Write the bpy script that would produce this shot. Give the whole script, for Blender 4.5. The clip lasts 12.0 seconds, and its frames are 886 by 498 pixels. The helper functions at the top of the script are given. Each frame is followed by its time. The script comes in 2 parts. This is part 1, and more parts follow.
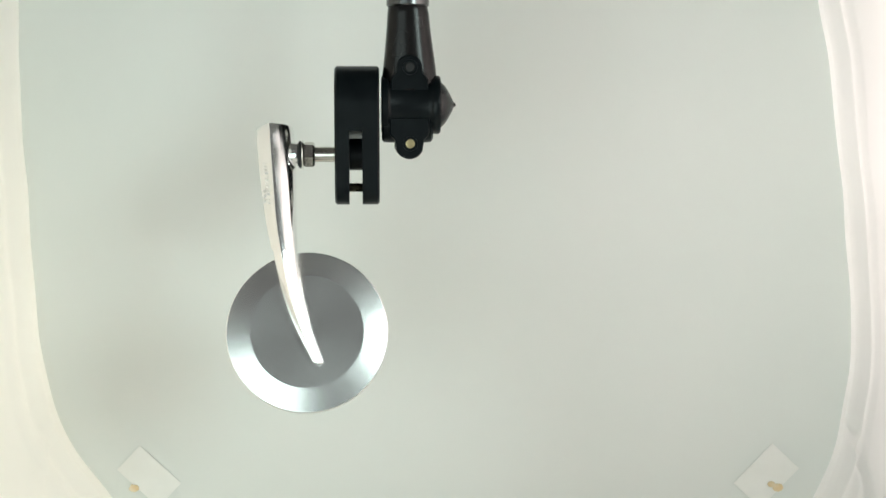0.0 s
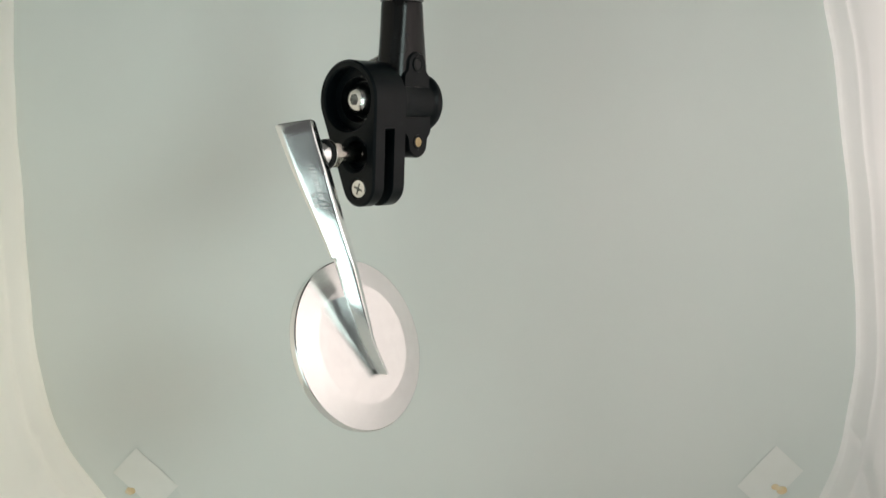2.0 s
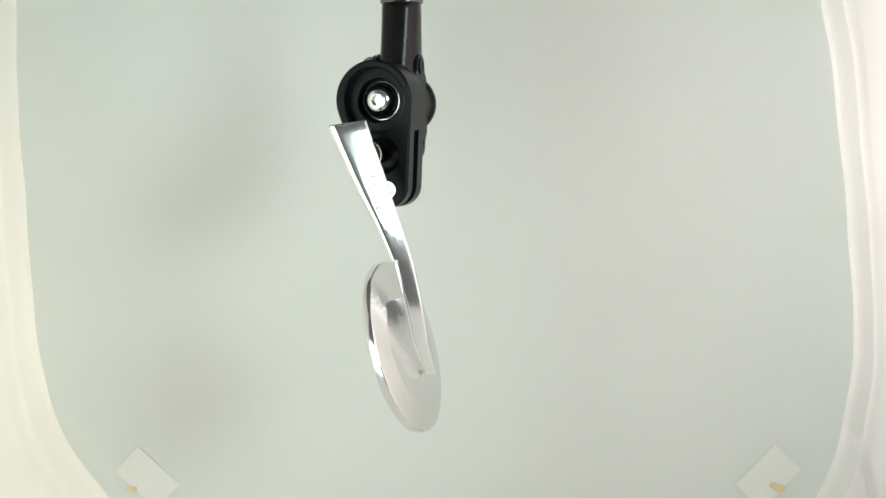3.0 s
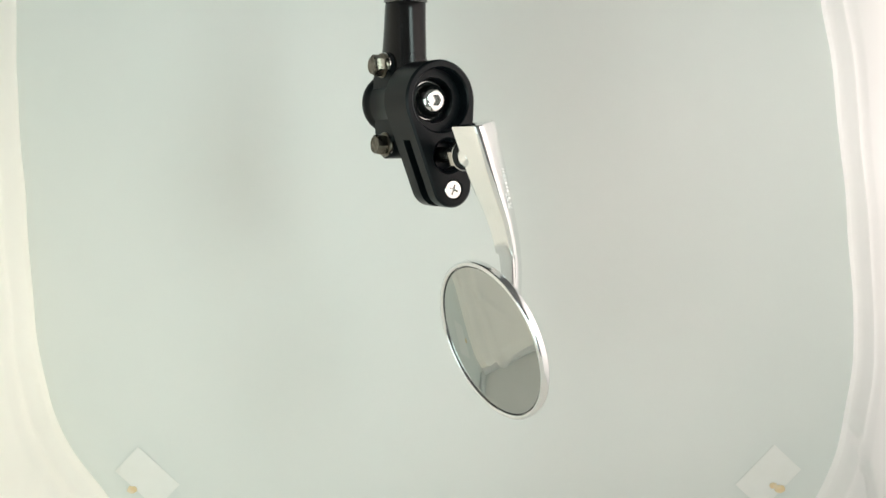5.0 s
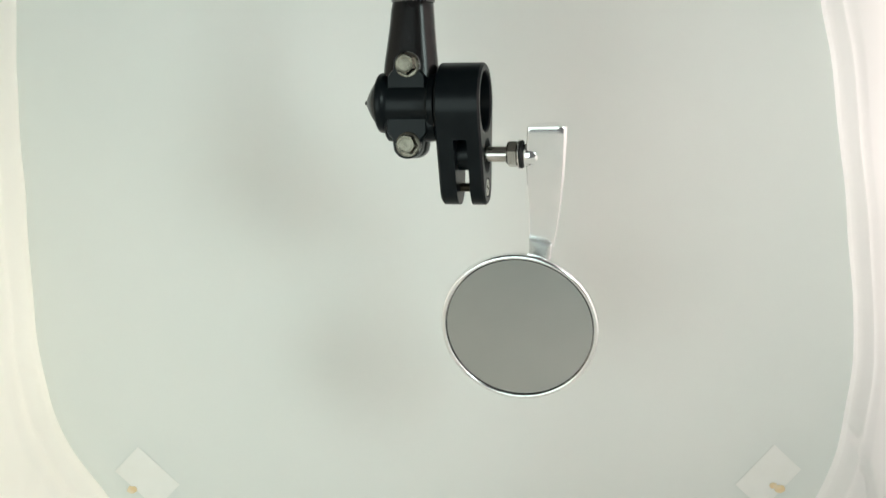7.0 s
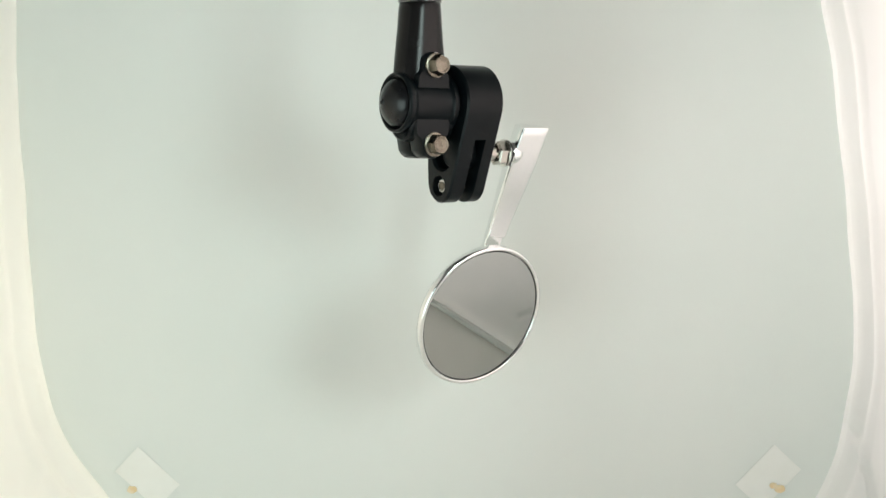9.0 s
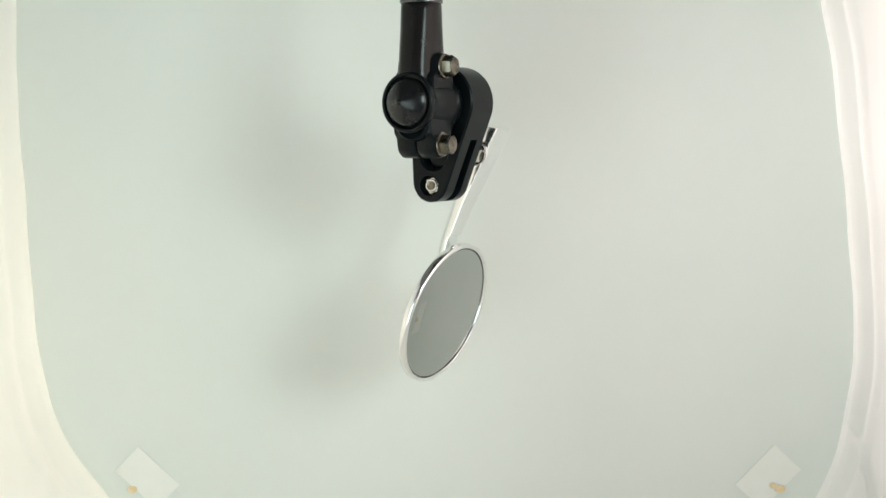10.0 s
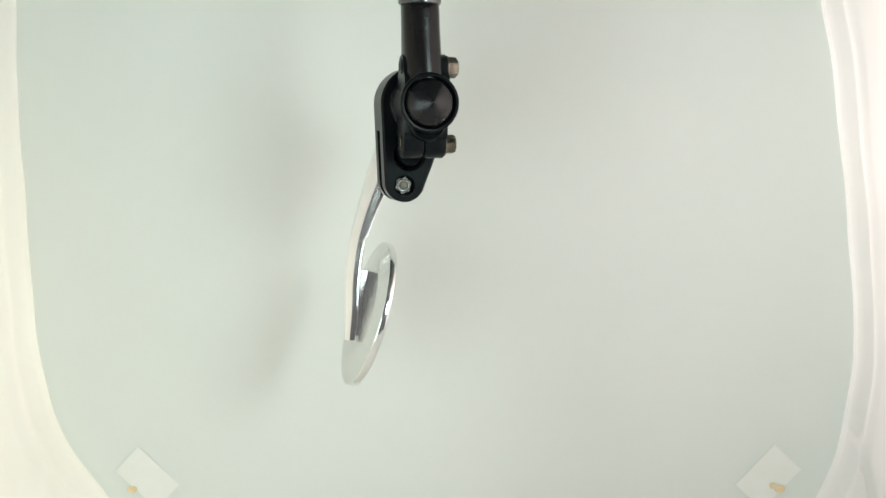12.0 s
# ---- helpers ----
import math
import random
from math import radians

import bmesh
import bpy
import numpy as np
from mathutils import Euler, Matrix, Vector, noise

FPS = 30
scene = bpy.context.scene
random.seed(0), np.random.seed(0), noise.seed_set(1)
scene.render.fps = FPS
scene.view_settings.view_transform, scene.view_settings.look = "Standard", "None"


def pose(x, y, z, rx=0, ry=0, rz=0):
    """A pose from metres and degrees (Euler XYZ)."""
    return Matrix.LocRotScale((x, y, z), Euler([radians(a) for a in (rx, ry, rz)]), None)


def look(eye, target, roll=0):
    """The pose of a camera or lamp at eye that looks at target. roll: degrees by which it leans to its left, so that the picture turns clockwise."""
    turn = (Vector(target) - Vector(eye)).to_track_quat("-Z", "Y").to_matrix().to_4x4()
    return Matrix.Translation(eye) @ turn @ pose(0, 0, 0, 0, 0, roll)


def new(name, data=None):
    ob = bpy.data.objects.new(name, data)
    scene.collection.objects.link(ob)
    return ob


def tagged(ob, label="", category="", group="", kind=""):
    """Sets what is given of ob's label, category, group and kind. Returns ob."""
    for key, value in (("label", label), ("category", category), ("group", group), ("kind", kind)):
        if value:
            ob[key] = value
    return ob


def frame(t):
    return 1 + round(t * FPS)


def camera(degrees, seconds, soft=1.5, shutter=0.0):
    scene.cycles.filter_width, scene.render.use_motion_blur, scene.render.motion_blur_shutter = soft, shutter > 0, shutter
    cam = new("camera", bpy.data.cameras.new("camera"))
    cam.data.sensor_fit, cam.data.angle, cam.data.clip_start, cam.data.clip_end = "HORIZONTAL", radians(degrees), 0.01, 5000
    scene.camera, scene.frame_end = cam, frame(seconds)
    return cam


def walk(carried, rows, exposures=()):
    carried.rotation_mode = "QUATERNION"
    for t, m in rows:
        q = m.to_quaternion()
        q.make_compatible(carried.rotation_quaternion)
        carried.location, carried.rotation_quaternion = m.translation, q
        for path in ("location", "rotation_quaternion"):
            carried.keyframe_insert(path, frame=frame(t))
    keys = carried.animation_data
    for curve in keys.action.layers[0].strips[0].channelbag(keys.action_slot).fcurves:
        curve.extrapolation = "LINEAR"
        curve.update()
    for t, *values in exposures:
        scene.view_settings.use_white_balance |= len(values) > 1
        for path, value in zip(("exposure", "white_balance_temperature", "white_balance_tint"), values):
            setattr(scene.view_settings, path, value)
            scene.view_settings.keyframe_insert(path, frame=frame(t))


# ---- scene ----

U = 0.00027      # the rig is drawn in units of 0.27 mm
Z0 = 0.200       # height of the rig's origin over the tent floor

# ---- camera ----
cam = camera(40.8, 12.0)
CAM_DIST, CAM_PITCH = 2108 * U, 5.34


def cam_pose(back=0.0):
    d = CAM_DIST + back * U
    return pose(0.01472, -d * math.cos(radians(CAM_PITCH)), Z0 + d * math.sin(radians(CAM_PITCH)), 90 - CAM_PITCH)


walk(cam, [(0.0, cam_pose(16)), (1.5, cam_pose(16)), (1.75, cam_pose(0)), (2.0, cam_pose(-16)), (2.3, cam_pose(0)),
           (2.5, cam_pose()), (3.0, cam_pose()), (12.0, cam_pose())],
     [(0.0, 0.08), (0.4, 0.08), (0.8, -0.06), (1.0, -0.20), (1.5, -0.45), (1.8, -0.48), (2.0, -0.42), (2.25, -0.05), (2.5, 0.06), (5.0, 0.09), (7.0, 0.06), (9.5, 0.13), (12.0, 0.15)])

# ---- world and lamps ----
world = bpy.data.worlds.new("room")
world.use_nodes = True
scene.world = world
world.node_tree.nodes["Background"].inputs["Color"].default_value = (1.0, 0.98, 0.96, 1)
world.node_tree.nodes["Background"].inputs["Strength"].default_value = 0.12


def area_lamp(name, eye, target, sx, sy, watts, colour):
    d = bpy.data.lights.new(name, "AREA")
    d.shape, d.size, d.size_y, d.energy, d.color = "RECTANGLE", sx, sy, watts, colour
    ob = new(name, d)
    ob.matrix_world = look(eye, target)
    return ob


# photo lamps close to the translucent tent sides
area_lamp("lamp_right", (0.40, -0.12, Z0 + 0.08), (0.2, -0.11, Z0 + 0.05), 0.24, 0.24, 2.0, (1.0, 0.82, 0.79))
# the left one is assumed, added to warm the backdrop's left side
area_lamp("lamp_left", (-0.48, -0.05, Z0 - 0.06), (-0.25, -0.04, Z0 - 0.09), 0.3, 0.3, 1.1, (1.0, 0.86, 0.63))
# studio lamp beside the camera, shines in through the open front
area_lamp("lamp_front", (0.70, -0.98, Z0 + 0.30), (0.0, 0.1, Z0 - 0.20), 0.34, 0.34, 5.3, (0.815, 1.0, 0.96))
# unseen wide fill, added low at the left to brighten the backdrop's lower part
area_lamp("fill_front_left", (-0.52, -0.90, Z0 - 0.16), (0.05, 0.1, Z0 - 0.20), 1.0, 0.7, 6.6, (0.815, 1.0, 0.96))



# ---- materials ----
def material(name):
    m = bpy.data.materials.new(name)
    m.use_nodes = True
    nt = m.node_tree
    return m, nt, nt.nodes["Principled BSDF"]


def noise_ramp(nt, scale, a, b, lo=0.35, hi=0.65, detail=4.0):
    """Object-space noise through a ramp of two colours."""
    co = nt.nodes.new("ShaderNodeTexCoord")
    n = nt.nodes.new("ShaderNodeTexNoise")
    n.inputs["Scale"].default_value, n.inputs["Detail"].default_value = scale, detail
    r = nt.nodes.new("ShaderNodeValToRGB")
    r.color_ramp.elements[0].position, r.color_ramp.elements[1].position = lo, hi
    r.color_ramp.elements[0].color, r.color_ramp.elements[1].color = (*a, 1), (*b, 1)
    nt.links.new(co.outputs["Object"], n.inputs["Vector"])
    nt.links.new(n.outputs["Fac"], r.inputs["Fac"])
    return n, r


def add_bump(nt, bsdf, scale, strength, dist=0.0004, detail=3.0):
    co = nt.nodes.new("ShaderNodeTexCoord")
    n = nt.nodes.new("ShaderNodeTexNoise")
    n.inputs["Scale"].default_value, n.inputs["Detail"].default_value = scale, detail
    b = nt.nodes.new("ShaderNodeBump")
    b.inputs["Strength"].default_value, b.inputs["Distance"].default_value = strength, dist
    nt.links.new(co.outputs["Object"], n.inputs["Vector"])
    nt.links.new(n.outputs["Fac"], b.inputs["Height"])
    nt.links.new(b.outputs["Normal"], bsdf.inputs["Normal"])


def solid(name, a, b, rough_a, rough_b, metal=0.0, scale=60.0, bump=0.0, bump_scale=900.0, spec=0.5):
    m, nt, bsdf = material(name)
    n, r = noise_ramp(nt, scale, a, b)
    nt.links.new(r.outputs["Color"], bsdf.inputs["Base Color"])
    mr = nt.nodes.new("ShaderNodeMapRange")
    mr.inputs["To Min"].default_value, mr.inputs["To Max"].default_value = rough_a, rough_b
    nt.links.new(n.outputs["Fac"], mr.inputs["Value"])
    nt.links.new(mr.outputs["Result"], bsdf.inputs["Roughness"])
    bsdf.inputs["Metallic"].default_value = metal
    bsdf.inputs["Specular IOR Level"].default_value = spec
    if bump:
        add_bump(nt, bsdf, bump_scale, bump)
    return m


def cloth(name, a, b, through_share):
    """Thin white tent fabric that lets part of the light through."""
    m, nt, bsdf = material(name)
    n, r = noise_ramp(nt, 9.0, a, b, 0.3, 0.7)
    nt.nodes.remove(bsdf)
    d = nt.nodes.new("ShaderNodeBsdfDiffuse")
    t = nt.nodes.new("ShaderNodeBsdfTranslucent")
    mix = nt.nodes.new("ShaderNodeMixShader")
    mix.inputs["Fac"].default_value = through_share
    for s in (d, t):
        nt.links.new(r.outputs["Color"], s.inputs["Color"])
    add_bump(nt, d, 700.0, 0.25, 0.0003)
    nt.links.new(d.outputs[0], mix.inputs[1])
    nt.links.new(t.outputs[0], mix.inputs[2])
    nt.links.new(mix.outputs[0], nt.nodes["Material Output"].inputs["Surface"])
    return m


M_CLOTH = cloth("white_tent_cloth", (0.86, 0.86, 0.84), (0.9, 0.9, 0.89), 0.42)
M_PIPING = cloth("white_binding_tape", (0.93, 0.93, 0.92), (0.96, 0.96, 0.95), 0.5)
M_PAPER = solid("pale_backdrop_paper", (0.775, 0.80, 0.765), (0.80, 0.816, 0.783), 0.75, 0.9, scale=7.0, bump=0.08, bump_scale=300.0, spec=0.25)
# grey chosen to cut the bounce onto the upper backdrop
M_ROOF = solid("dimming_grey_roof", (0.15, 0.15, 0.145), (0.19, 0.19, 0.185), 0.8, 0.9, scale=8.0, bump=0.15, bump_scale=600.0, spec=0.2)
M_FLOOR = solid("white_floor_cloth", (0.86, 0.84, 0.80), (0.89, 0.87, 0.83), 0.8, 0.9, scale=8.0, bump=0.15, bump_scale=600.0, spec=0.2)
M_BLACK = solid("satin_black_anodised", (0.0025, 0.004, 0.005), (0.0042, 0.006, 0.007), 0.26, 0.34, scale=90.0, bump=0.05, bump_scale=2500.0, spec=0.15)
M_NECK = solid("semi_gloss_black_neck", (0.005, 0.004, 0.004), (0.008, 0.007, 0.007), 0.20, 0.27, scale=80.0, bump=0.03, bump_scale=2000.0, spec=0.24)
M_CAP = solid("gloss_black_cap", (0.003, 0.003, 0.004), (0.005, 0.005, 0.006), 0.24, 0.30, scale=80.0, spec=0.4)
M_CHROME = solid("polished_aluminium", (0.88, 0.88, 0.88), (0.93, 0.93, 0.93), 0.13, 0.19, metal=1.0, scale=50.0)
M_STEEL = solid("bright_steel", (0.70, 0.69, 0.66), (0.82, 0.81, 0.78), 0.14, 0.26, metal=1.0, scale=120.0)
M_NICKEL = solid("aged_nickel", (0.46, 0.43, 0.39), (0.60, 0.57, 0.52), 0.14, 0.22, metal=1.0, scale=140.0)
M_ZINC = solid("dull_zinc_steel", (0.11, 0.098, 0.078), (0.20, 0.18, 0.145), 0.22, 0.34, metal=1.0, scale=200.0)
M_COLLAR = solid("dark_steel_collar", (0.10, 0.10, 0.10), (0.16, 0.16, 0.16), 0.2, 0.3, metal=1.0, scale=120.0)
M_BRASS = solid("brass_thread_end", (0.34, 0.27, 0.15), (0.45, 0.36, 0.2), 0.3, 0.4, metal=1.0, scale=200.0)
M_DARK = solid("black_seal_and_hole_shade", (0.003, 0.003, 0.003), (0.006, 0.006, 0.006), 0.6, 0.8, scale=90.0)
M_PRINT = solid("etched_pale_marks", (0.74, 0.74, 0.73), (0.82, 0.82, 0.81), 0.5, 0.6, scale=300.0)
M_TAPE = solid("yellowed_clear_tape", (0.87, 0.865, 0.82), (0.895, 0.89, 0.855), 0.35, 0.5, scale=60.0, spec=0.4)
M_STAIN = solid("dried_glue", (0.78, 0.60, 0.34), (0.84, 0.73, 0.54), 0.5, 0.6, scale=160.0)
M_GLASS = solid("tinted_mirror_glass", (0.455, 0.47, 0.455), (0.475, 0.49, 0.475), 0.015, 0.03, metal=1.0, scale=20.0)


def spun(name, colour, rough):
    """Turned aluminium: brush marks run in rings round the disc's own axis."""
    m, nt, bsdf = material(name)
    n, r = noise_ramp(nt, 220.0, [c * 0.95 for c in colour], colour)
    nt.links.new(r.outputs["Color"], bsdf.inputs["Base Color"])
    bsdf.inputs["Metallic"].default_value = 1.0
    bsdf.inputs["Roughness"].default_value = rough
    bsdf.inputs["Anisotropic"].default_value = 0.25
    tan = nt.nodes.new("ShaderNodeTangent")
    tan.direction_type, tan.axis = "RADIAL", "Z"
    nt.links.new(tan.outputs[0], bsdf.inputs["Tangent"])
    return m


M_SPUN = spun("spun_aluminium", (0.82, 0.82, 0.81), 0.25)
M_RIM = solid("polished_rim", (0.84, 0.84, 0.84), (0.90, 0.90, 0.90), 0.10, 0.18, metal=1.0, scale=60.0)


# ---- mesh helpers ----
def part(name, bm, mat, parent=None, label="", scale=U, sharp=32.0, m=None):
    """Links a bmesh as one mesh object, under a thing or part."""
    bmesh.ops.recalc_face_normals(bm, faces=bm.faces)
    if scale != 1.0:
        for v in bm.verts:
            v.co *= scale
    me = bpy.data.meshes.new(name)
    for f in bm.faces:
        f.smooth = True
    bm.to_mesh(me)
    bm.free()
    me.set_sharp_from_angle(angle=radians(sharp))
    me.materials.append(mat)
    ob = new(name, me)
    if parent:
        ob.parent = parent
    if m is not None:
        ob.matrix_local = m
    if label:
        ob["label"] = label
    return ob


def loft(bm, rings, cap_start=True, cap_end=True):
    """Skins closed rings of equal count."""
    loops = [[bm.verts.new(p) for p in ring] for ring in rings]
    n = len(loops[0])
    for a, b in zip(loops, loops[1:]):
        for i in range(n):
            bm.faces.new((a[i], a[(i + 1) % n], b[(i + 1) % n], b[i]))
    if cap_start:
        bm.faces.new(loops[0][::-1])
    if cap_end:
        bm.faces.new(loops[-1])
    return loops


def axis_point(axis, along, r, k, c):
    u, v = r * math.cos(k), r * math.sin(k)
    if axis == "x":
        return Vector((along, c[0] + u, c[1] + v))
    if axis == "y":
        return Vector((c[0] + u, along, c[1] + v))
    return Vector((c[0] + u, c[1] + v, along))


def lathe(bm, axis, c, profile, seg=40, closed=True, turn=0.0):
    """Revolves (along, radius) pairs about an axis through c."""
    rings = [[axis_point(axis, a, max(r, 0.05), 2 * math.pi * i / seg + turn, c) for i in range(seg)] for a, r in profile]
    loft(bm, rings, closed, closed)


def hull(big, small, dist, seg=40):
    """Outline round a big circle at the origin and a small one below it."""
    tilt = math.asin((big - small) / dist)
    pts = []
    half = math.pi / 2 + tilt
    for i in range(seg + 1):
        k = math.pi / 2 - half + 2 * half * i / seg
        pts.append((big * math.cos(k), big * math.sin(k)))
    half = math.pi / 2 - tilt
    for i in range(seg // 2 + 1):
        k = -math.pi / 2 - half + 2 * half * i / (seg // 2)
        pts.append((small * math.cos(k), -dist + small * math.sin(k)))
    return pts


def circle(r, b=0.0, seg=32, a=0.0):
    return [(a + r * math.cos(2 * math.pi * i / seg), b + r * math.sin(2 * math.pi * i / seg)) for i in range(seg)]


def fill_cap(bm, outer, holes):
    """A flat face with holes: outer and holes are rings of verts already made."""
    edges = []
    for ring in (outer, *holes):
        for i, v in enumerate(ring):
            w = ring[(i + 1) % len(ring)]
            e = bm.edges.get((v, w)) or bm.edges.new((v, w))
            edges.append(e)
    bmesh.ops.triangle_fill(bm, use_beauty=True, use_dissolve=False, edges=edges)


def skin(bm, a, b):
    n = len(a)
    for i in range(n):
        bm.faces.new((a[i], a[(i + 1) % n], b[(i + 1) % n], b[i]))


# ---- light tent ----
BACK_Y = 0.142


def spline(points, z):
    """Smooth x over z through a few control points (descending z)."""
    if z >= points[0][0]:
        return points[0][1]
    for i, ((z0, x0), (z1, x1)) in enumerate(zip(points, points[1:])):
        if z0 >= z >= z1:
            xm = points[i - 1][1] if i else x0
            xp = points[i + 2][1] if i + 2 < len(points) else 2 * x1 - x0
            zm = points[i - 1][0] if i else z0 + (z0 - z1)
            zp = points[i + 2][0] if i + 2 < len(points) else z1 - (z0 - z1)
            h = z1 - z0
            t = (z - z0) / h
            m0, m1 = (x1 - xm) / (z1 - zm) * h, (xp - x0) / (zp - z0) * h
            return (2 * t**3 - 3 * t**2 + 1) * x0 + (t**3 - 2 * t**2 + t) * m0 + (3 * t**2 - 2 * t**3) * x1 + (t**3 - t**2) * m1
    return points[-1][1]


EDGE_L = [(0.32, -0.2283), (0.1321, -0.2323), (0.0901, -0.2331), (0.0346, -0.2316), (0.0015, -0.2301), (-0.052, -0.2268), (-0.0927, -0.2221), (-0.1149, -0.217), (-0.1372, -0.2059), (-0.1621, -0.188), (-0.1821, -0.1745)]
EDGE_R = [(0.32, 0.2029), (0.1321, 0.2329), (0.0998, 0.2398), (0.0477, 0.2466), (0.0015, 0.2524), (-0.052, 0.2577), (-0.0791, 0.2583), (-0.1063, 0.2554), (-0.1338, 0.2509), (-0.1621, 0.2403), (-0.1821, 0.2293)]
TOP, FRONT_Y, SIDE_X = 0.30, -0.285, 0.262


def side_wall(name, edge, sign):
    bm = bmesh.new()
    # depth profile: how far forward, share of the way out, bulge of the sewn hem
    depth = [(-0.014, 0.0, 0.001), (-0.004, 0.0, 0.001), (0.0005, 0.0, 0.0), (0.003, 0.0, -0.0022), (0.007, 0.004, -0.0025), (0.013, 0.012, -0.001), (0.019, 0.022, 0.0015),
             (0.022, 0.028, 0.0024), (0.026, 0.036, 0.0), (0.035, 0.055, -0.001)] + [(0.035 + 0.0036 * i, 0.055 + 0.945 * min(1, 0.2 * i / 12) ** 0.8, 0.0) for i in range(1, 26)] + [(0.125 + 0.30 * i / 21, 0.055 + 0.945 * min(1, (5 + i) / 12) ** 0.8, 0.0) for i in range(1, 22)]
    nz = 150
    grid = []
    for k in range(nz + 1):
        z = TOP + (-Z0 - TOP) * k / nz
        row = []
        for j, (dy, s, bulge) in enumerate(depth):
            x = spline(edge, z) + sign * 0.0024
            wob = 0.0016 * noise.noise(Vector((z * 22, dy * 9, sign * 3))) + 0.0035 * s * noise.noise(Vector((z * 14, dy * 14, sign * 5 + 2)))
            # a sewn seam runs forward and down from the hem
            t = min(1.0, max(0.0, (-0.113 - z) / 0.05))
            ridge = 0.0028 * math.exp(-((dy - 0.010 - 0.065 * t) / 0.0042) ** 2) * (0 < t < 1)
            out = x + (sign * SIDE_X - x) * s - sign * ridge
            row.append(bm.verts.new((out + sign * bulge + wob, 0.130 - dy + 0.8 * wob, Z0 + z)))
        grid.append(row)
    for a, b in zip(grid, grid[1:]):
        for i in range(len(a) - 1):
            bm.faces.new((a[i], a[i + 1], b[i + 1], b[i]))
    ob = part(name, bm, M_CLOTH, scale=1.0, sharp=80)
    return tagged(ob, "white translucent fabric side of the light tent", "tent wall", kind="structure")


def sheet(name, corner, du, dv, nu, nv, mat, ripple, label, category):
    """A cloth or paper sheet with soft waves along its normal."""
    bm = bmesh.new()
    du, dv, corner = Vector(du), Vector(dv), Vector(corner)
    nrm = du.cross(dv).normalized()
    g = [[bm.verts.new(corner + du * (i / nu) + dv * (j / nv) + nrm * ripple * noise.noise(Vector((i / nu * 5, j / nv * 5, len(name))))) for i in range(nu + 1)]
         for j in range(nv + 1)]
    for j in range(nv):
        for i in range(nu):
            bm.faces.new((g[j][i], g[j][i + 1], g[j + 1][i + 1], g[j + 1][i]))
    return tagged(part(name, bm, mat, scale=1.0, sharp=80), label, category, kind="structure")


side_wall("wall_left", EDGE_L, -1)
side_wall("wall_right", EDGE_R, 1)
sheet("backdrop", (-0.30, BACK_Y, -0.01), (0.60, 0, 0), (0, 0, 0.52), 60, 50, M_PAPER, 0.0005,
      "pale grey-green paper backdrop taped inside the light tent", "backdrop")
sheet("floor", (-0.29, -0.35, 0), (0.58, 0, 0), (0, 0.51, 0), 40, 40, M_FLOOR, 0.0004, "white fabric floor of the light tent", "tent floor")
# the roof stays out of view and only shapes the light inside
sheet("ceiling", (-0.29, FRONT_Y - 0.01, Z0 + TOP), (0.58, 0, 0), (0, 0.455, 0), 40, 40, M_ROOF, 0.002, "unseen grey fabric roof of the light tent, dark to dim the backdrop's top", "tent roof")
def piping(name, path, r=0.004):
    bm = bmesh.new()
    rings = []
    for i, p in enumerate(path):
        q = Vector(path[min(i + 1, len(path) - 1)]) - Vector(path[max(i - 1, 0)])
        a = q.normalized().orthogonal().normalized()
        b = q.normalized().cross(a)
        rings.append([Vector(p) + r * (a * math.cos(k * math.pi / 4) + b * math.sin(k * math.pi / 4)) for k in range(8)])
    loft(bm, rings)
    return tagged(part(name, bm, M_PIPING, scale=1.0, sharp=50), "white sewn binding along a tent seam", "seam binding", kind="structure")


def floor_edge(edge, sign):
    x = edge[-1][1]
    return [(x + (sign * SIDE_X - x) * min(1.0, max(0.0, 0.13 - y) / 0.25) ** 0.8 - sign * 0.004, y, 0.004) for y in (0.136, 0.11, 0.08, 0.04, 0.0, -0.06, -0.12, FRONT_Y)]


fx, fy = SIDE_X - 0.004, FRONT_Y + 0.005
ftop = Z0 + TOP - 0.006
for path in (floor_edge(EDGE_L, -1), floor_edge(EDGE_R, 1), [(-0.165, 0.137, 0.004), (0.22, 0.137, 0.004)], [(-fx, -0.346, 0.004), (fx, -0.346, 0.004)],
             [(-fx, fy, 0.004), (-fx, fy, ftop)], [(fx, fy, 0.004), (fx, fy, ftop)], [(-fx, fy, ftop), (fx, fy, ftop)],
             [(-fx, fy, ftop), (-fx, 0.1, ftop)], [(fx, fy, ftop), (fx, 0.1, ftop)]):
    piping("trim", path, 0.0038)


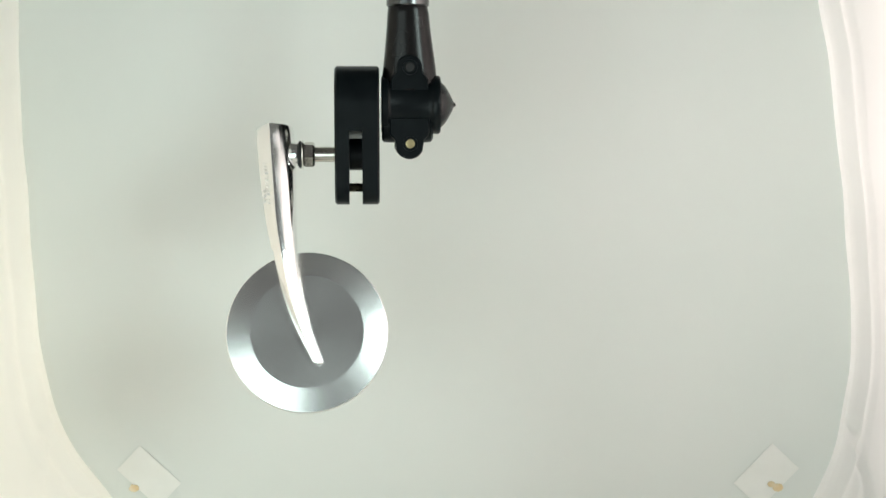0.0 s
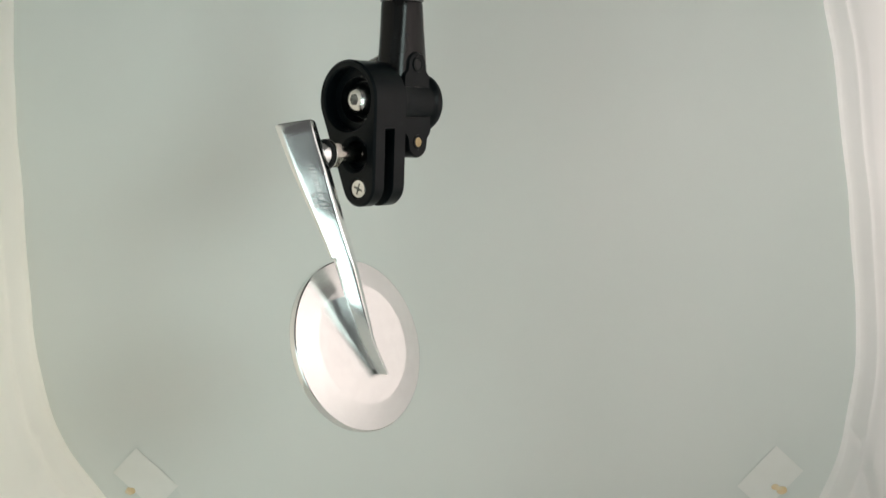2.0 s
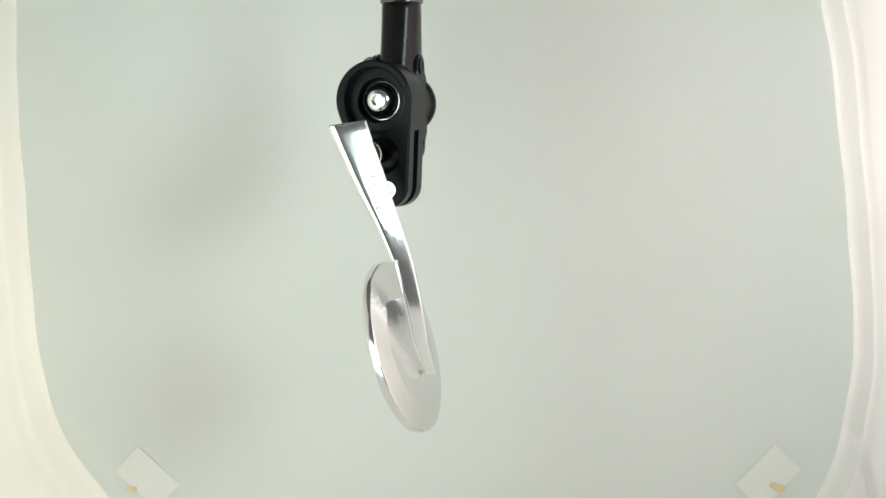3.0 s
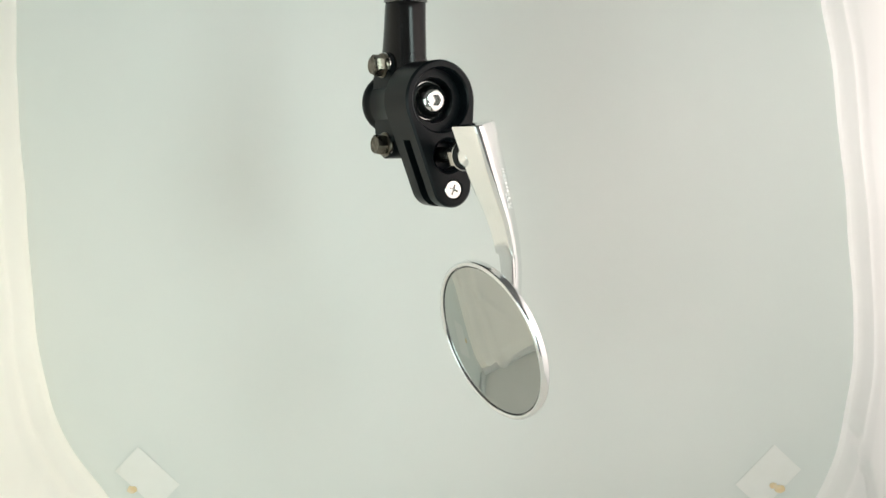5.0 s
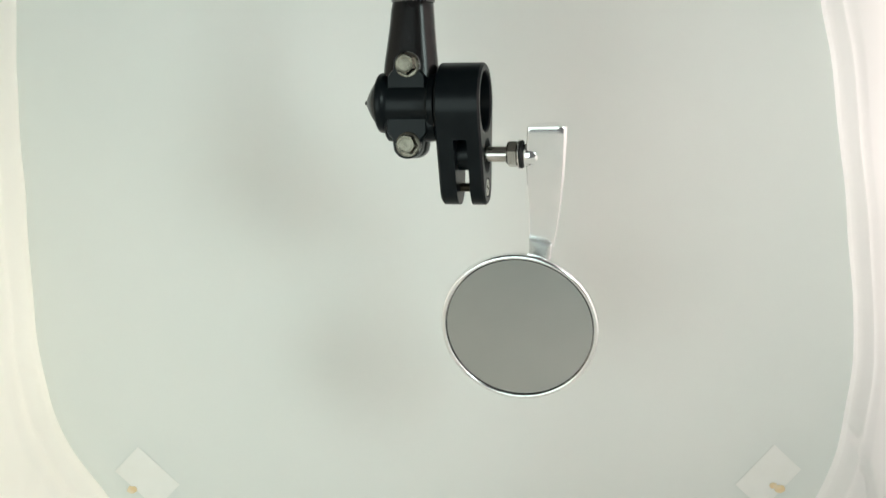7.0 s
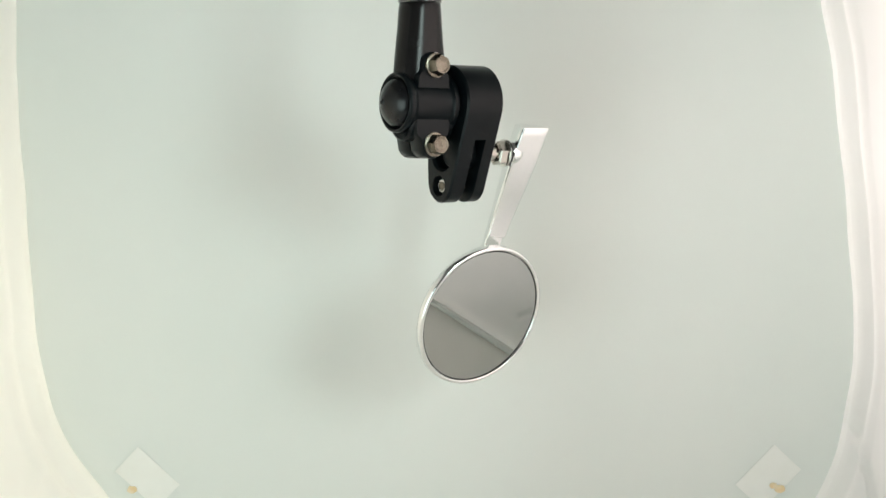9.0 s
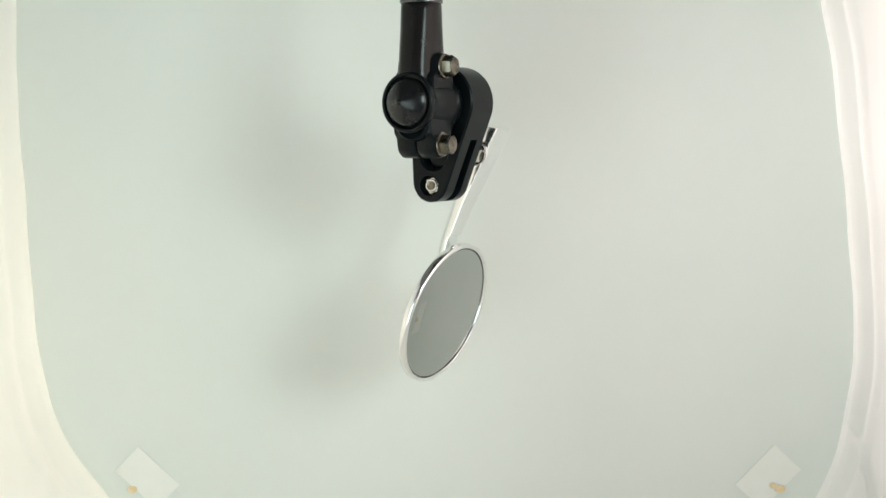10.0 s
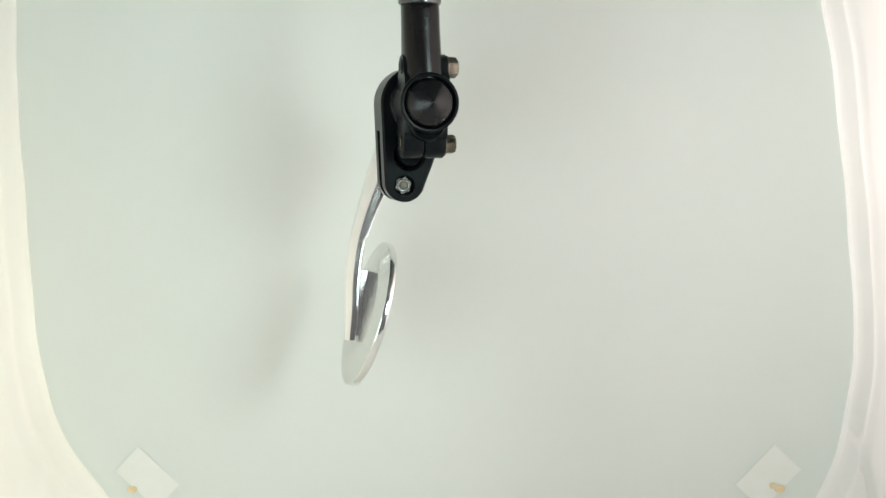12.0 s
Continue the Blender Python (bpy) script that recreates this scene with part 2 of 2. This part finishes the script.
def tape(centre, long, short, ang, stain):
    """A strip of clear tape on the backdrop with a brown glue spot."""
    bm = bmesh.new()
    ca, sa = math.cos(radians(ang)), math.sin(radians(ang))
    n = 10
    top, low = [], []
    for j in (0, 1):
        for layer, dst in ((0.00025, top), (0.0001, low)):
            dst.append([])
            for i in range(n + 1):
                u, v = (i / n - 0.5) * long, (j - 0.5) * short
                lift = 0.0004 * noise.noise(Vector((i * 0.7, j * 2, ang))) ** 2 + layer
                dst[-1].append(bm.verts.new((u * ca - v * sa, -lift, u * sa + v * ca)))
    for i in range(n):
        bm.faces.new((top[0][i], top[0][i + 1], top[1][i + 1], top[1][i]))
        bm.faces.new((low[0][i], low[1][i], low[1][i + 1], low[0][i + 1]))
        for j in (0, 1):
            bm.faces.new((top[j][i], low[j][i], low[j][i + 1], top[j][i + 1]))
    for i in (0, n):
        bm.faces.new((top[0][i], top[1][i], low[1][i], low[0][i]))
    ob = part("tape", bm, M_TAPE, scale=1.0)
    ob.location = (centre[0], BACK_Y - 0.0006, centre[1])
    tagged(ob, "strip of clear yellowed tape holding the paper backdrop", "tape", group="tapes on the backdrop")
    for k, (u, v, r) in enumerate(stain):
        bm = bmesh.new()
        ring = [(u + r * (1 + 0.35 * noise.noise(Vector((i, k, r * 900)))) * math.cos(i * math.pi / 8), -0.0006,
                 v + 0.8 * r * (1 + 0.35 * noise.noise(Vector((i + 9, k, r * 900)))) * math.sin(i * math.pi / 8)) for i in range(16)]
        loft(bm, [ring, [(x, -0.0009, z) for x, y, z in ring]])
        part("glue_spot", bm, M_STAIN, ob, "dried brown glue spot", scale=1.0)


tape((-0.1649, Z0 + -0.1529), 0.0341, 0.0208, -43.4, [(-0.0094, -0.0072, 0.0030)])
tape((0.2124, Z0 + -0.1524), 0.0339, 0.0228, 47.2, [(0.0070, -0.0072, 0.0032), (0.0030, -0.0051, 0.0023)])

# ---- the mirror on its turning holder ----
rig = tagged(new("bar_end_mirror"), "round bar-end mirror with chrome arm clamped on a black hanging holder", "mirror")
rig.empty_display_size = 0.02
LEAN = radians(9.2)
HUB = (22.7, 258.0)     # y, z of the bracket's big bore


def on_bracket(x, a, b):
    return Vector((x, HUB[0] + a * math.cos(LEAN) + b * math.sin(LEAN), HUB[1] + b * math.cos(LEAN) - a * math.sin(LEAN)))


def hub_at(b):
    p = on_bracket(0, 0, b)
    return (p.y, p.z)


def build_bracket():
    bm = bmesh.new()

    def ring(pts, x):
        return [bm.verts.new(on_bracket(x, a, b)) for a, b in pts]

    big, small, dist, ch = 66.0, 37.0, 143.0, 3.5
    full, inner = hull(big, small, dist), hull(big - ch, small - ch, dist)
    X0, X1, X2, X3 = -136.0, -111.0, -88.0, -58.0
    stem_b, screw_b = -93.0, -150.0
    # front plate
    f0, f1, f2 = ring(inner, X0), ring(full, X0 + ch), ring(full, X1)
    skin(bm, f0, f1), skin(bm, f1, f2)
    bore0, bore1, bore2 = ring(circle(55, seg=48), X0), ring(circle(52.5, seg=48), X0 + 3), ring(circle(52.5, seg=48), X1)
    skin(bm, bore0, bore1), skin(bm, bore1, bore2)
    st0, st1, st2 = ring(circle(31, stem_b), X0), ring(circle(25, stem_b), X0 + 7), ring(circle(25, stem_b), X1)
    skin(bm, st0, st1), skin(bm, st1, st2)
    sc0, sc1 = ring(circle(17.5, screw_b), X0), ring(circle(17.5, screw_b), X1 - 8)
    skin(bm, sc0, sc1)
    bm.faces.new(sc1)
    fill_cap(bm, f0, [bore0, st0, sc0])
    fill_cap(bm, f2, [bore2, st2])
    # back plate
    b0, b1, b2 = ring(full, X2), ring(full, X3 - ch), ring(inner, X3)
    skin(bm, b0, b1), skin(bm, b1, b2)
    ht0, ht1, ht2 = ring(circle(27, stem_b), X2), ring(circle(27, stem_b), X3 - 5), ring(circle(31, stem_b), X3)
    skin(bm, ht0, ht1), skin(bm, ht1, ht2)
    nu0, nu1 = ring(circle(19, screw_b), X3), ring(circle(19, screw_b), X3 - 24)
    skin(bm, nu0, nu1)
    bm.faces.new(nu1)
    fill_cap(bm, b2, [ht2, nu0])
    fill_cap(bm, b0, [ht0])
    # web between the plates above the slot
    low = -58.0
    tilt = math.asin((big - small) / dist)
    side = (big - 0.05 + low * math.sin(tilt)) / math.cos(tilt)
    upper = [(a, b) for a, b in hull(big - 0.05, small - 0.05, dist, 80)[:81]] + [(-side, low), (side, low)]
    w0, w1 = ring(upper, X1 - 0.5), ring(upper, X2 + 0.5)
    skin(bm, w0, w1)
    c0, c1 = ring(circle(38, seg=48), X1 - 0.5), ring(circle(38, seg=48), X2)
    skin(bm, c0, c1)
    bm.faces.new(c1)
    fill_cap(bm, w0, [c0])
    bm.faces.new(w1)
    ob = part("bracket", bm, M_BLACK, rig, "satin black slotted offset bracket")
    # button-head bolt in the bore
    bm = bmesh.new()
    lathe(bm, "x", HUB, [(-90, 33), (-93, 33), (-93.5, 31.5), (-92, 29)], 48)
    part("bolt_washer", bm, M_BLACK, ob)
    # the highlight on the washer's chamfer, modelled as a thin bright steel ring
    bm = bmesh.new()
    lathe(bm, "x", HUB, [(-93, 32.6), (-94.4, 32.2), (-94.6, 31.0), (-93.4, 30.4)], 48, closed=False)
    part("washer_glint", bm, M_STEEL, ob, "bright ring that stands for the highlight on the washer's chamfer")
    bm = bmesh.new()
    seg = 36
    prof = [(-92, 27), (-103, 27), (-110, 24.5), (-116, 20), (-119, 14)]
    rings = [[axis_point("x", a, r, 2 * math.pi * i / seg, HUB) for i in range(seg)] for a, r in prof]
    loops = loft(bm, rings, True, False)
    hexa = [bm.verts.new(axis_point("x", -119, 10.5, math.pi / 3 * i, HUB)) for i in range(6)]
    hexb = [bm.verts.new(axis_point("x", -109, 10.5, math.pi / 3 * i, HUB)) for i in range(6)]
    fill_cap(bm, loops[-1], [hexa])
    skin(bm, hexa, hexb)
    bm.faces.new(hexb)
    part("button_bolt", bm, M_STEEL, ob, "bright button-head bolt with hex socket", sharp=40)
    # cross-head screw
    bm = bmesh.new()
    c = hub_at(screw_b)
    seg = 28
    rings = [[axis_point("x", a, r, 2 * math.pi * i / seg, c) for i in range(seg)] for a, r in [(-122, 8), (-132, 15), (-134, 16), (-135.5, 14.5)]]
    loops = loft(bm, rings, True, False)
    w, l = 1.9, 9.5
    cross = [(w, l), (w, w), (l, w), (l, -w), (w, -w), (w, -l), (-w, -l), (-w, -w), (-l, -w), (-l, w), (-w, w), (-w, l)]
    ca, sa = math.cos(0.35), math.sin(0.35)
    cv = [[bm.verts.new((x, c[0] + u * ca - v * sa, c[1] + u * sa + v * ca)) for u, v in cross] for x in (-135.5, -127)]
    fill_cap(bm, loops[-1], [cv[0]])
    skin(bm, cv[0], cv[1])
    bm.faces.new(cv[1])
    part("cross_screw", bm, M_STEEL, ob, "bright cross-head screw")
    # threaded shaft across the slot
    bm = bmesh.new()
    lathe(bm, "x", c, [(-113 + i * 1.5, 8.5 if i % 2 else 6.8) for i in range(18)], 16)
    part("screw_thread", bm, M_ZINC, ob, "grey threaded shaft")
    # lock nut on the back
    bm = bmesh.new()
    lathe(bm, "x", c, [(-81, 17), (-70, 17), (-67.5, 15)], 6, turn=0.3)
    nut = part("lock_nut", bm, M_STEEL, ob, "bright hexagon nut")
    bm = bmesh.new()
    lathe(bm, "x", c, [(-71, 12.5), (-66, 12.5), (-65, 11), (-65, 9.2), (-67.5, 8.7)], 24)
    part("nut_collar", bm, M_STEEL, nut)
    bm = bmesh.new()
    lathe(bm, "x", c, [(-71, 7), (-65.5, 7), (-64.5, 6)], 18)
    part("thread_end", bm, M_ZINC, nut)
    return ob


build_bracket()

RING = (21.5, 256.0)    # y, z of the clamp's bore axis


def build_clamp():
    bm = bmesh.new()
    lathe(bm, "x", RING, [(-40, 30), (-53, 34), (-54, 48), (-52, 51), (-43, 51), (-40, 47.5), (-37, 46.5), (28, 46.5), (33, 47.5), (36, 50), (40, 51.5), (46, 52), (49, 51),
                          (50.5, 48.8), (50, 46), (47, 44.6), (28, 44)], 72)
    ob = part("clamp", bm, M_BLACK, rig, "black two-piece handlebar clamp", sharp=38)

    def tab(name, zt, zb, r, wide, y0, y1):
        """A rounded lug, its waisted outline drawn in x and z."""
        sgn = 1 if zt > zb else -1
        zs = zt - sgn * 22 if abs(zt - zb) > 20 else zb
        d = wide - r
        half = [(-wide, zb), (-wide, zs), (-wide + 0.1 * d, zs + sgn * 4), (-wide + 0.4 * d, zs + sgn * 8), (-wide + 0.75 * d, zs + sgn * 11), (-wide + 0.95 * d, zs + sgn * 14)]
        tip = [(-r * math.cos(i * math.pi / 14), zt + sgn * r * math.sin(i * math.pi / 14)) for i in range(2, 13)]
        out = half + tip + [(-x, z) for x, z in half[::-1]]
        b = bmesh.new()
        mid = Vector((0, 0, (zt + zb) / 2))
        rings = []
        for y, sh in ((y0, 0.94), (y0 + 3, 1.0), (y1 - 3, 1.0), (y1, 0.94)):
            rings.append([(-5 + x * sh, y, mid.z + (z - mid.z) * sh) for x, z in out])
        loft(b, rings)
        return part(name, b, M_BLACK, ob, sharp=40)

    tab("upper_lug", 319, 280, 23, 33, -18, 62)
    tab("lower_lug", 185, 232, 25, 35, -19, 18)
    tab("lower_lug", 185, 232, 25, 35, 21.5, 58)
    b = bmesh.new()
    lathe(b, "x", (RING[0], 224.0), [(-50, 26), (-53, 30), (-50, 34), (-42, 35), (26, 35), (34, 34), (37, 30), (34, 26)], 48)
    part("lug_base", b, M_BLACK, ob, sharp=40)
    # the upper disc is plain black, in place of the dark inside its hole
    for z, tone, lab in ((320, M_DARK, ""), (187, M_BRASS, "brass-coloured thread end")):
        b = bmesh.new()
        lathe(b, "y", (-4, z), [(-18, 13.5), (-20.2, 13), (-20.4, 9.0), (-18.5, 7.5)], 28, closed=False)
        part("hole_rim", b, M_BLACK, ob)
        b = bmesh.new()
        lathe(b, "y", (-4, z), [(-15, 8), (-19.3, 8), (-19.6, 6.5)], 24)
        part("thread_end", b, tone, ob, lab)
    for z, y in ((319, 0), (184.5, -4.5)):
        b = bmesh.new()
        lathe(b, "y", (-8, z), [(60 + y, 20), (63 + y, 21.5), (65 + y, 21), (66 + y, 18)], 32)
        bolt = part("hex_bolt", b, M_ZINC, ob, "dull zinc hexagon bolt with washer")
        b = bmesh.new()
        lathe(b, "y", (-8, z), [(65 + y, 18.5), (79 + y, 18.5), (82.5 + y, 16.2)], 6, turn=0.4 if z > 200 else 0.1)
        part("bolt_head", b, M_ZINC, bolt)
        b = bmesh.new()
        lathe(b, "y", (-8, z), [(82 + y, 15.2), (83.4 + y, 14.5), (83.2 + y, 12), (82.4 + y, 11)], 24)
        part("bolt_face", b, M_ZINC, bolt)
        b = bmesh.new()
        lathe(b, "y", (-8, z), [(57 + y, 19), (58 + y, 22.3), (60 + y, 22.3), (61 + y, 19)], 32)
        part("spring_washer", b, M_STEEL, bolt, "bright spring washer")
    b = bmesh.new()
    lathe(b, "x", RING, [(25, 42.6), (45, 42.6), (49, 41.6), (54, 38.6), (59, 33.6), (64, 26.5), (69, 17.6), (72.5, 10.5), (74.5, 6), (75.3, 4.2), (77.5, 3.4), (78.6, 1.2)], 72)
    part("end_cap", b, M_CAP, rig, "gloss black pointed dome end cap", sharp=60)
    # fan-shaped neck
    b = bmesh.new()
    rings = []
    for z, cx, cy, hx, hy in ((429, -6.6, 16, 32.5, 31.5), (425, -6.6, 16, 35, 33), (415, -6, 16.3, 36.5, 33), (385, -5.5, 16.8, 39, 33), (350, -4.5, 17.5, 43, 33.5),
                              (322, -4, 18.5, 46.5, 34), (300, -4, 19, 48.5, 35), (280, -4, 19.5, 48, 38), (262, -4, 19.5, 44, 38)):
        rings.append([(cx + hx * math.copysign(abs(math.cos(k)) ** 0.85, math.cos(k)), cy + hy * math.copysign(abs(math.sin(k)) ** 0.85, math.sin(k)), z)
                      for k in [2 * math.pi * (i + 0.5) / 40 for i in range(40)]])
    loft(b, rings)
    part("neck", b, M_NECK, rig, "semi-gloss black flared neck", sharp=50)
    b = bmesh.new()
    lathe(b, "z", (-6.6, 15.8), [(426, 30), (427, 35.5), (429, 37.5), (462, 37.5), (465, 35)], 40)
    part("collar", b, M_COLLAR, rig, "dull steel collar")
    b = bmesh.new()
    lathe(b, "z", (-6.6, 15.8), [(460, 18), ((TOP - 0.02) / U, 18), ((TOP - 0.018) / U, 60), ((TOP - 0.004) / U, 60)], 32)
    part("hanging_rod", b, M_NECK, rig)


build_clamp()

# ---- arm ----
# z: x, y, half width across, half width along
ARM = [(216, -240.5, 35.5, 31, 40), (214, -240.5, 35, 32.5, 41), (150, -235, 8.5, 32, 38), (110, -232, -9, 30, 33), (57, -228, -33, 26, 26), (0, -220, -52.5, 22, 22.5),
       (-56, -210, -63, 19, 20.5), (-95, -200, -68, 17, 19), (-135, -187, -71, 13.5, 17.5), (-186, -164, -81, 10, 14)]


def arm_at(z):
    pts = [(k, v) for k, *v in ARM]
    return [spline([(k, v[i]) for k, v in pts], z) for i in range(4)]


# corners of the arm's four-sided section in half widths, with their rounding
ARM_CORNERS = [((-1.44, 0.34), 0.62), ((-0.29, -1.10), 0.16), ((0.80, -0.58), 0.45), ((0.92, 0.40), 0.12)]


def arm_corners(z):
    x, y, ax, ay = arm_at(z)
    pts = []
    for i, ((u, v), r) in enumerate(ARM_CORNERS):
        if v > 0 and z < 6:      # the inner face is cut back below the step
            nu, nv = ARM_CORNERS[1 if i == 0 else 2][0]
            k = (v - 0.2) / (v - nv)
            u, v = u + (nu - u) * k, 0.2
        pts.append(Vector((x + u * ax, y + v * ay, z - 7.0 * v * min(1.0, max(0.0, (z - 185) / 25)))))
    return pts, min(ax, ay)


def arm_section(z):
    """Two facets that meet in a ridge, a rounded edge and a flat inner face."""
    pts, size = arm_corners(z)
    ring = []
    for i, p in enumerate(pts):
        r = ARM_CORNERS[i][1] * size
        a, b = pts[i - 1], pts[(i + 1) % 4]
        e0, e1 = p + (a - p).normalized() * r * 1.3, p + (b - p).normalized() * r * 1.3
        for k in range(11):
            t = k / 10
            ring.append(e0 * (1 - t) ** 2 + p * 2 * t * (1 - t) + e1 * t ** 2)
        f1 = b + (p - b).normalized() * ARM_CORNERS[(i + 1) % 4][1] * size * 1.3
        out = Vector((b.y - p.y, p.x - b.x, 0)).normalized() * 0.012 * size
        for k in range(1, 10):
            t = k / 10
            ring.append(e1.lerp(f1, t) + out * (4 * t * (1 - t)) * (i < 3))
    return ring


def on_facet(z, s, grow):
    """A point on the outer facet, s from the round edge to the ridge."""
    (a, b, c, e), size = arm_corners(z)
    d = (b - a).normalized()
    return a.lerp(b, s) + Vector((d.y, -d.x, 0)) * (grow + 0.05 * size * s * (1 - s))


DISC_C = Vector((-185.3, -40.1, -142.4))
DISC_N = Vector((0.0144, -0.9588, 0.2838)).normalized()


def build_arm():
    bm = bmesh.new()
    zs = [216, 214] + [198 - 10.6 * i for i in range(19)] + [6.6, 5.4] + [-4 - 10.6 * i for i in range(17)] + [-186]
    loft(bm, [arm_section(z) for z in zs])
    arm = part("arm", bm, M_CHROME, rig, "polished curved faceted mirror arm", sharp=34)
    # foot between arm and disc
    bm = bmesh.new()
    side = DISC_N.cross(Vector((0, 0, 1))).normalized()
    rings = []
    for i in range(15):
        z = -54 - 123 * i / 14
        x, y, ax, ay = arm_at(z)
        p = Vector((x, y, z))
        h = (p - DISC_C).dot(DISC_N) - 19.0
        w = min(15.0, ax * 0.85)
        rings.append([p + side * w * 0.9 + DISC_N * 4, p + side * w - DISC_N * h * 0.5, p + side * w * 1.05 - DISC_N * h,
                      p - side * w * 1.05 - DISC_N * h, p - side * w - DISC_N * h * 0.5, p - side * w * 0.9 + DISC_N * 4])
    loft(bm, rings)
    part("arm_foot", bm, M_CHROME, arm, sharp=40)
    # stem, nut and boss
    c = (13.0, 168.0)
    bm = bmesh.new()
    rings = []
    for x, y, r in ((-231, 17, 4), (-229, 16.5, 11), (-224, 15.5, 16), (-217, 14.5, 20), (-208, 13.5, 21.8), (-202, 13, 20.8), (-200, 13, 19)):
        rings.append([(x, y + r * math.cos(k * math.pi / 20), c[1] + r * math.sin(k * math.pi / 20)) for k in range(40)])
    loft(bm, rings)
    part("boss", bm, M_CHROME, arm, "polished boss")
    bm = bmesh.new()
    lathe(bm, "x", c, [(-180, 12), (-172, 13.5), (-100, 13.5), (-95, 13.5), (-93, 12)], 32)
    stem = part("stem", bm, M_NICKEL, rig, "nickel-plated steel mirror stem")
    bm = bmesh.new()
    # the narrower rear end is an added black plug that darkens the back hole
    lathe(bm, "x", c, [(-112, 24), (-110.5, 28), (-88.5, 28), (-87, 24), (-74, 24), (-72, 22)], 40)
    part("stem_sleeve", bm, M_BLACK, stem, "black sleeve round the stem, its rear end a plug for the hole's shade")
    bm = bmesh.new()
    lathe(bm, "x", c, [(-191, 19), (-189, 23), (-175, 23), (-172, 19)], 6, turn=0.2)
    part("jam_nut", bm, M_NICKEL, stem)
    bm = bmesh.new()
    lathe(bm, "x", c, [(-195, 20), (-194.4, 25), (-193, 25.5), (-192, 25), (-191, 20)], 36)
    part("washer", bm, M_STEEL, stem)
    bm = bmesh.new()
    lathe(bm, "x", c, [(-201, 18), (-200, 23), (-198, 24.5), (-196, 24), (-195, 18)], 36)
    part("seal", bm, M_DARK, stem, "black sealing ring")

    # pale etched marks along the outer facet
    def mark(z0, z1, s0, s1, slant=0.0):
        b = bmesh.new()
        low, high = [[on_facet(z0, s0, g), on_facet(z0 + slant, s1, g), on_facet(z1 + slant, s1, g), on_facet(z1, s0, g)] for g in (-1.5, 0.6)]
        loft(b, [low, high])
        part("etched_mark", b, M_PRINT, arm, "pale etched mark")

    for z, wide in ((84, 4), (90, 4), (98, 9), (110, 9), (122, 9), (134, 9), (146, 4), (153, 2)):
        mark(z, z + wide * 0.45, 0.60, 0.76)
        if wide > 4:
            mark(z + wide * 0.7, z + wide, 0.60, 0.76)
    for i in range(3):
        mark(84 + 8.5 * i, 89 + 8.5 * i, 0.38 + 0.02 * i, 0.54, 3.0)


build_arm()


def build_head():
    """The mirror head, turned about its own axis; local z is the back."""
    z = DISC_N
    x = Vector((0, 0, 1)).cross(z).normalized()
    y = z.cross(x)
    m = Matrix((x, y, z)).transposed().to_4x4()
    m.translation = DISC_C * U
    bm = bmesh.new()
    lathe(bm, "z", (0, 0), [(4.5, 120), (4.5, 132.7), (0.5, 133.2), (-0.9, 134.6), (-0.9, 138.0), (0.8, 140.4), (3, 141.1), (11.5, 141.1), (13.2, 140.5), (14, 139.0)], 128, closed=False)
    shell = part("rim", bm, M_RIM, rig, "polished narrow rim of the mirror head", m=m, sharp=50)
    bm = bmesh.new()
    lathe(bm, "z", (0, 0), [(14, 139.0), (21, 100), (21.3, 98), (21.3, 60), (21.3, 20), (21.3, 1)], 128)
    part("back_plate", bm, M_SPUN, shell, "spun aluminium back with a broad bevel", m=Matrix(), sharp=6)
    bm = bmesh.new()
    lathe(bm, "z", (0, 0), [(4.2, 132.2), (3.0, 132.1), (2.4, 131.0), (3.6, 130)], 128, closed=False)
    part("gasket", bm, M_DARK, shell, "thin black gasket", m=Matrix())
    bm = bmesh.new()
    lathe(bm, "z", (0, 0), [(2.8 - 5.0 * (1 - (r / 131.2) ** 2), r) for r in (131.2, 120, 105, 90, 75, 60, 45, 30, 15, 1)], 96)
    part("mirror_glass", bm, M_GLASS, shell, "slightly convex tinted mirror glass", m=Matrix(), sharp=60)


build_head()


# ---- what moves ----
def motions():
    turn = [(0.0, -1.3), (0.5, 10.2), (1.0, 21.7), (1.5, 33.3), (2.0, 44.8), (2.5, 56.4), (3.0, 68.2), (3.6, 82.6), (4.2, 97.1), (4.8, 111.6), (5.0, 116.5),
            (5.5, 128.1), (6.0, 139.5), (6.5, 150.8), (7.0, 162.4), (7.2, 167.1), (8.0, 186.2), (8.8, 205.3), (9.0, 210.1), (9.5, 221.8), (10.0, 233.4),
            (10.5, 244.9), (11.0, 256.2), (11.5, 267.5), (12.0, 278.7)]
    walk(rig, [(t, pose(0, 0, Z0, 0, 0, a + 5.0)) for t, a in turn])


motions()
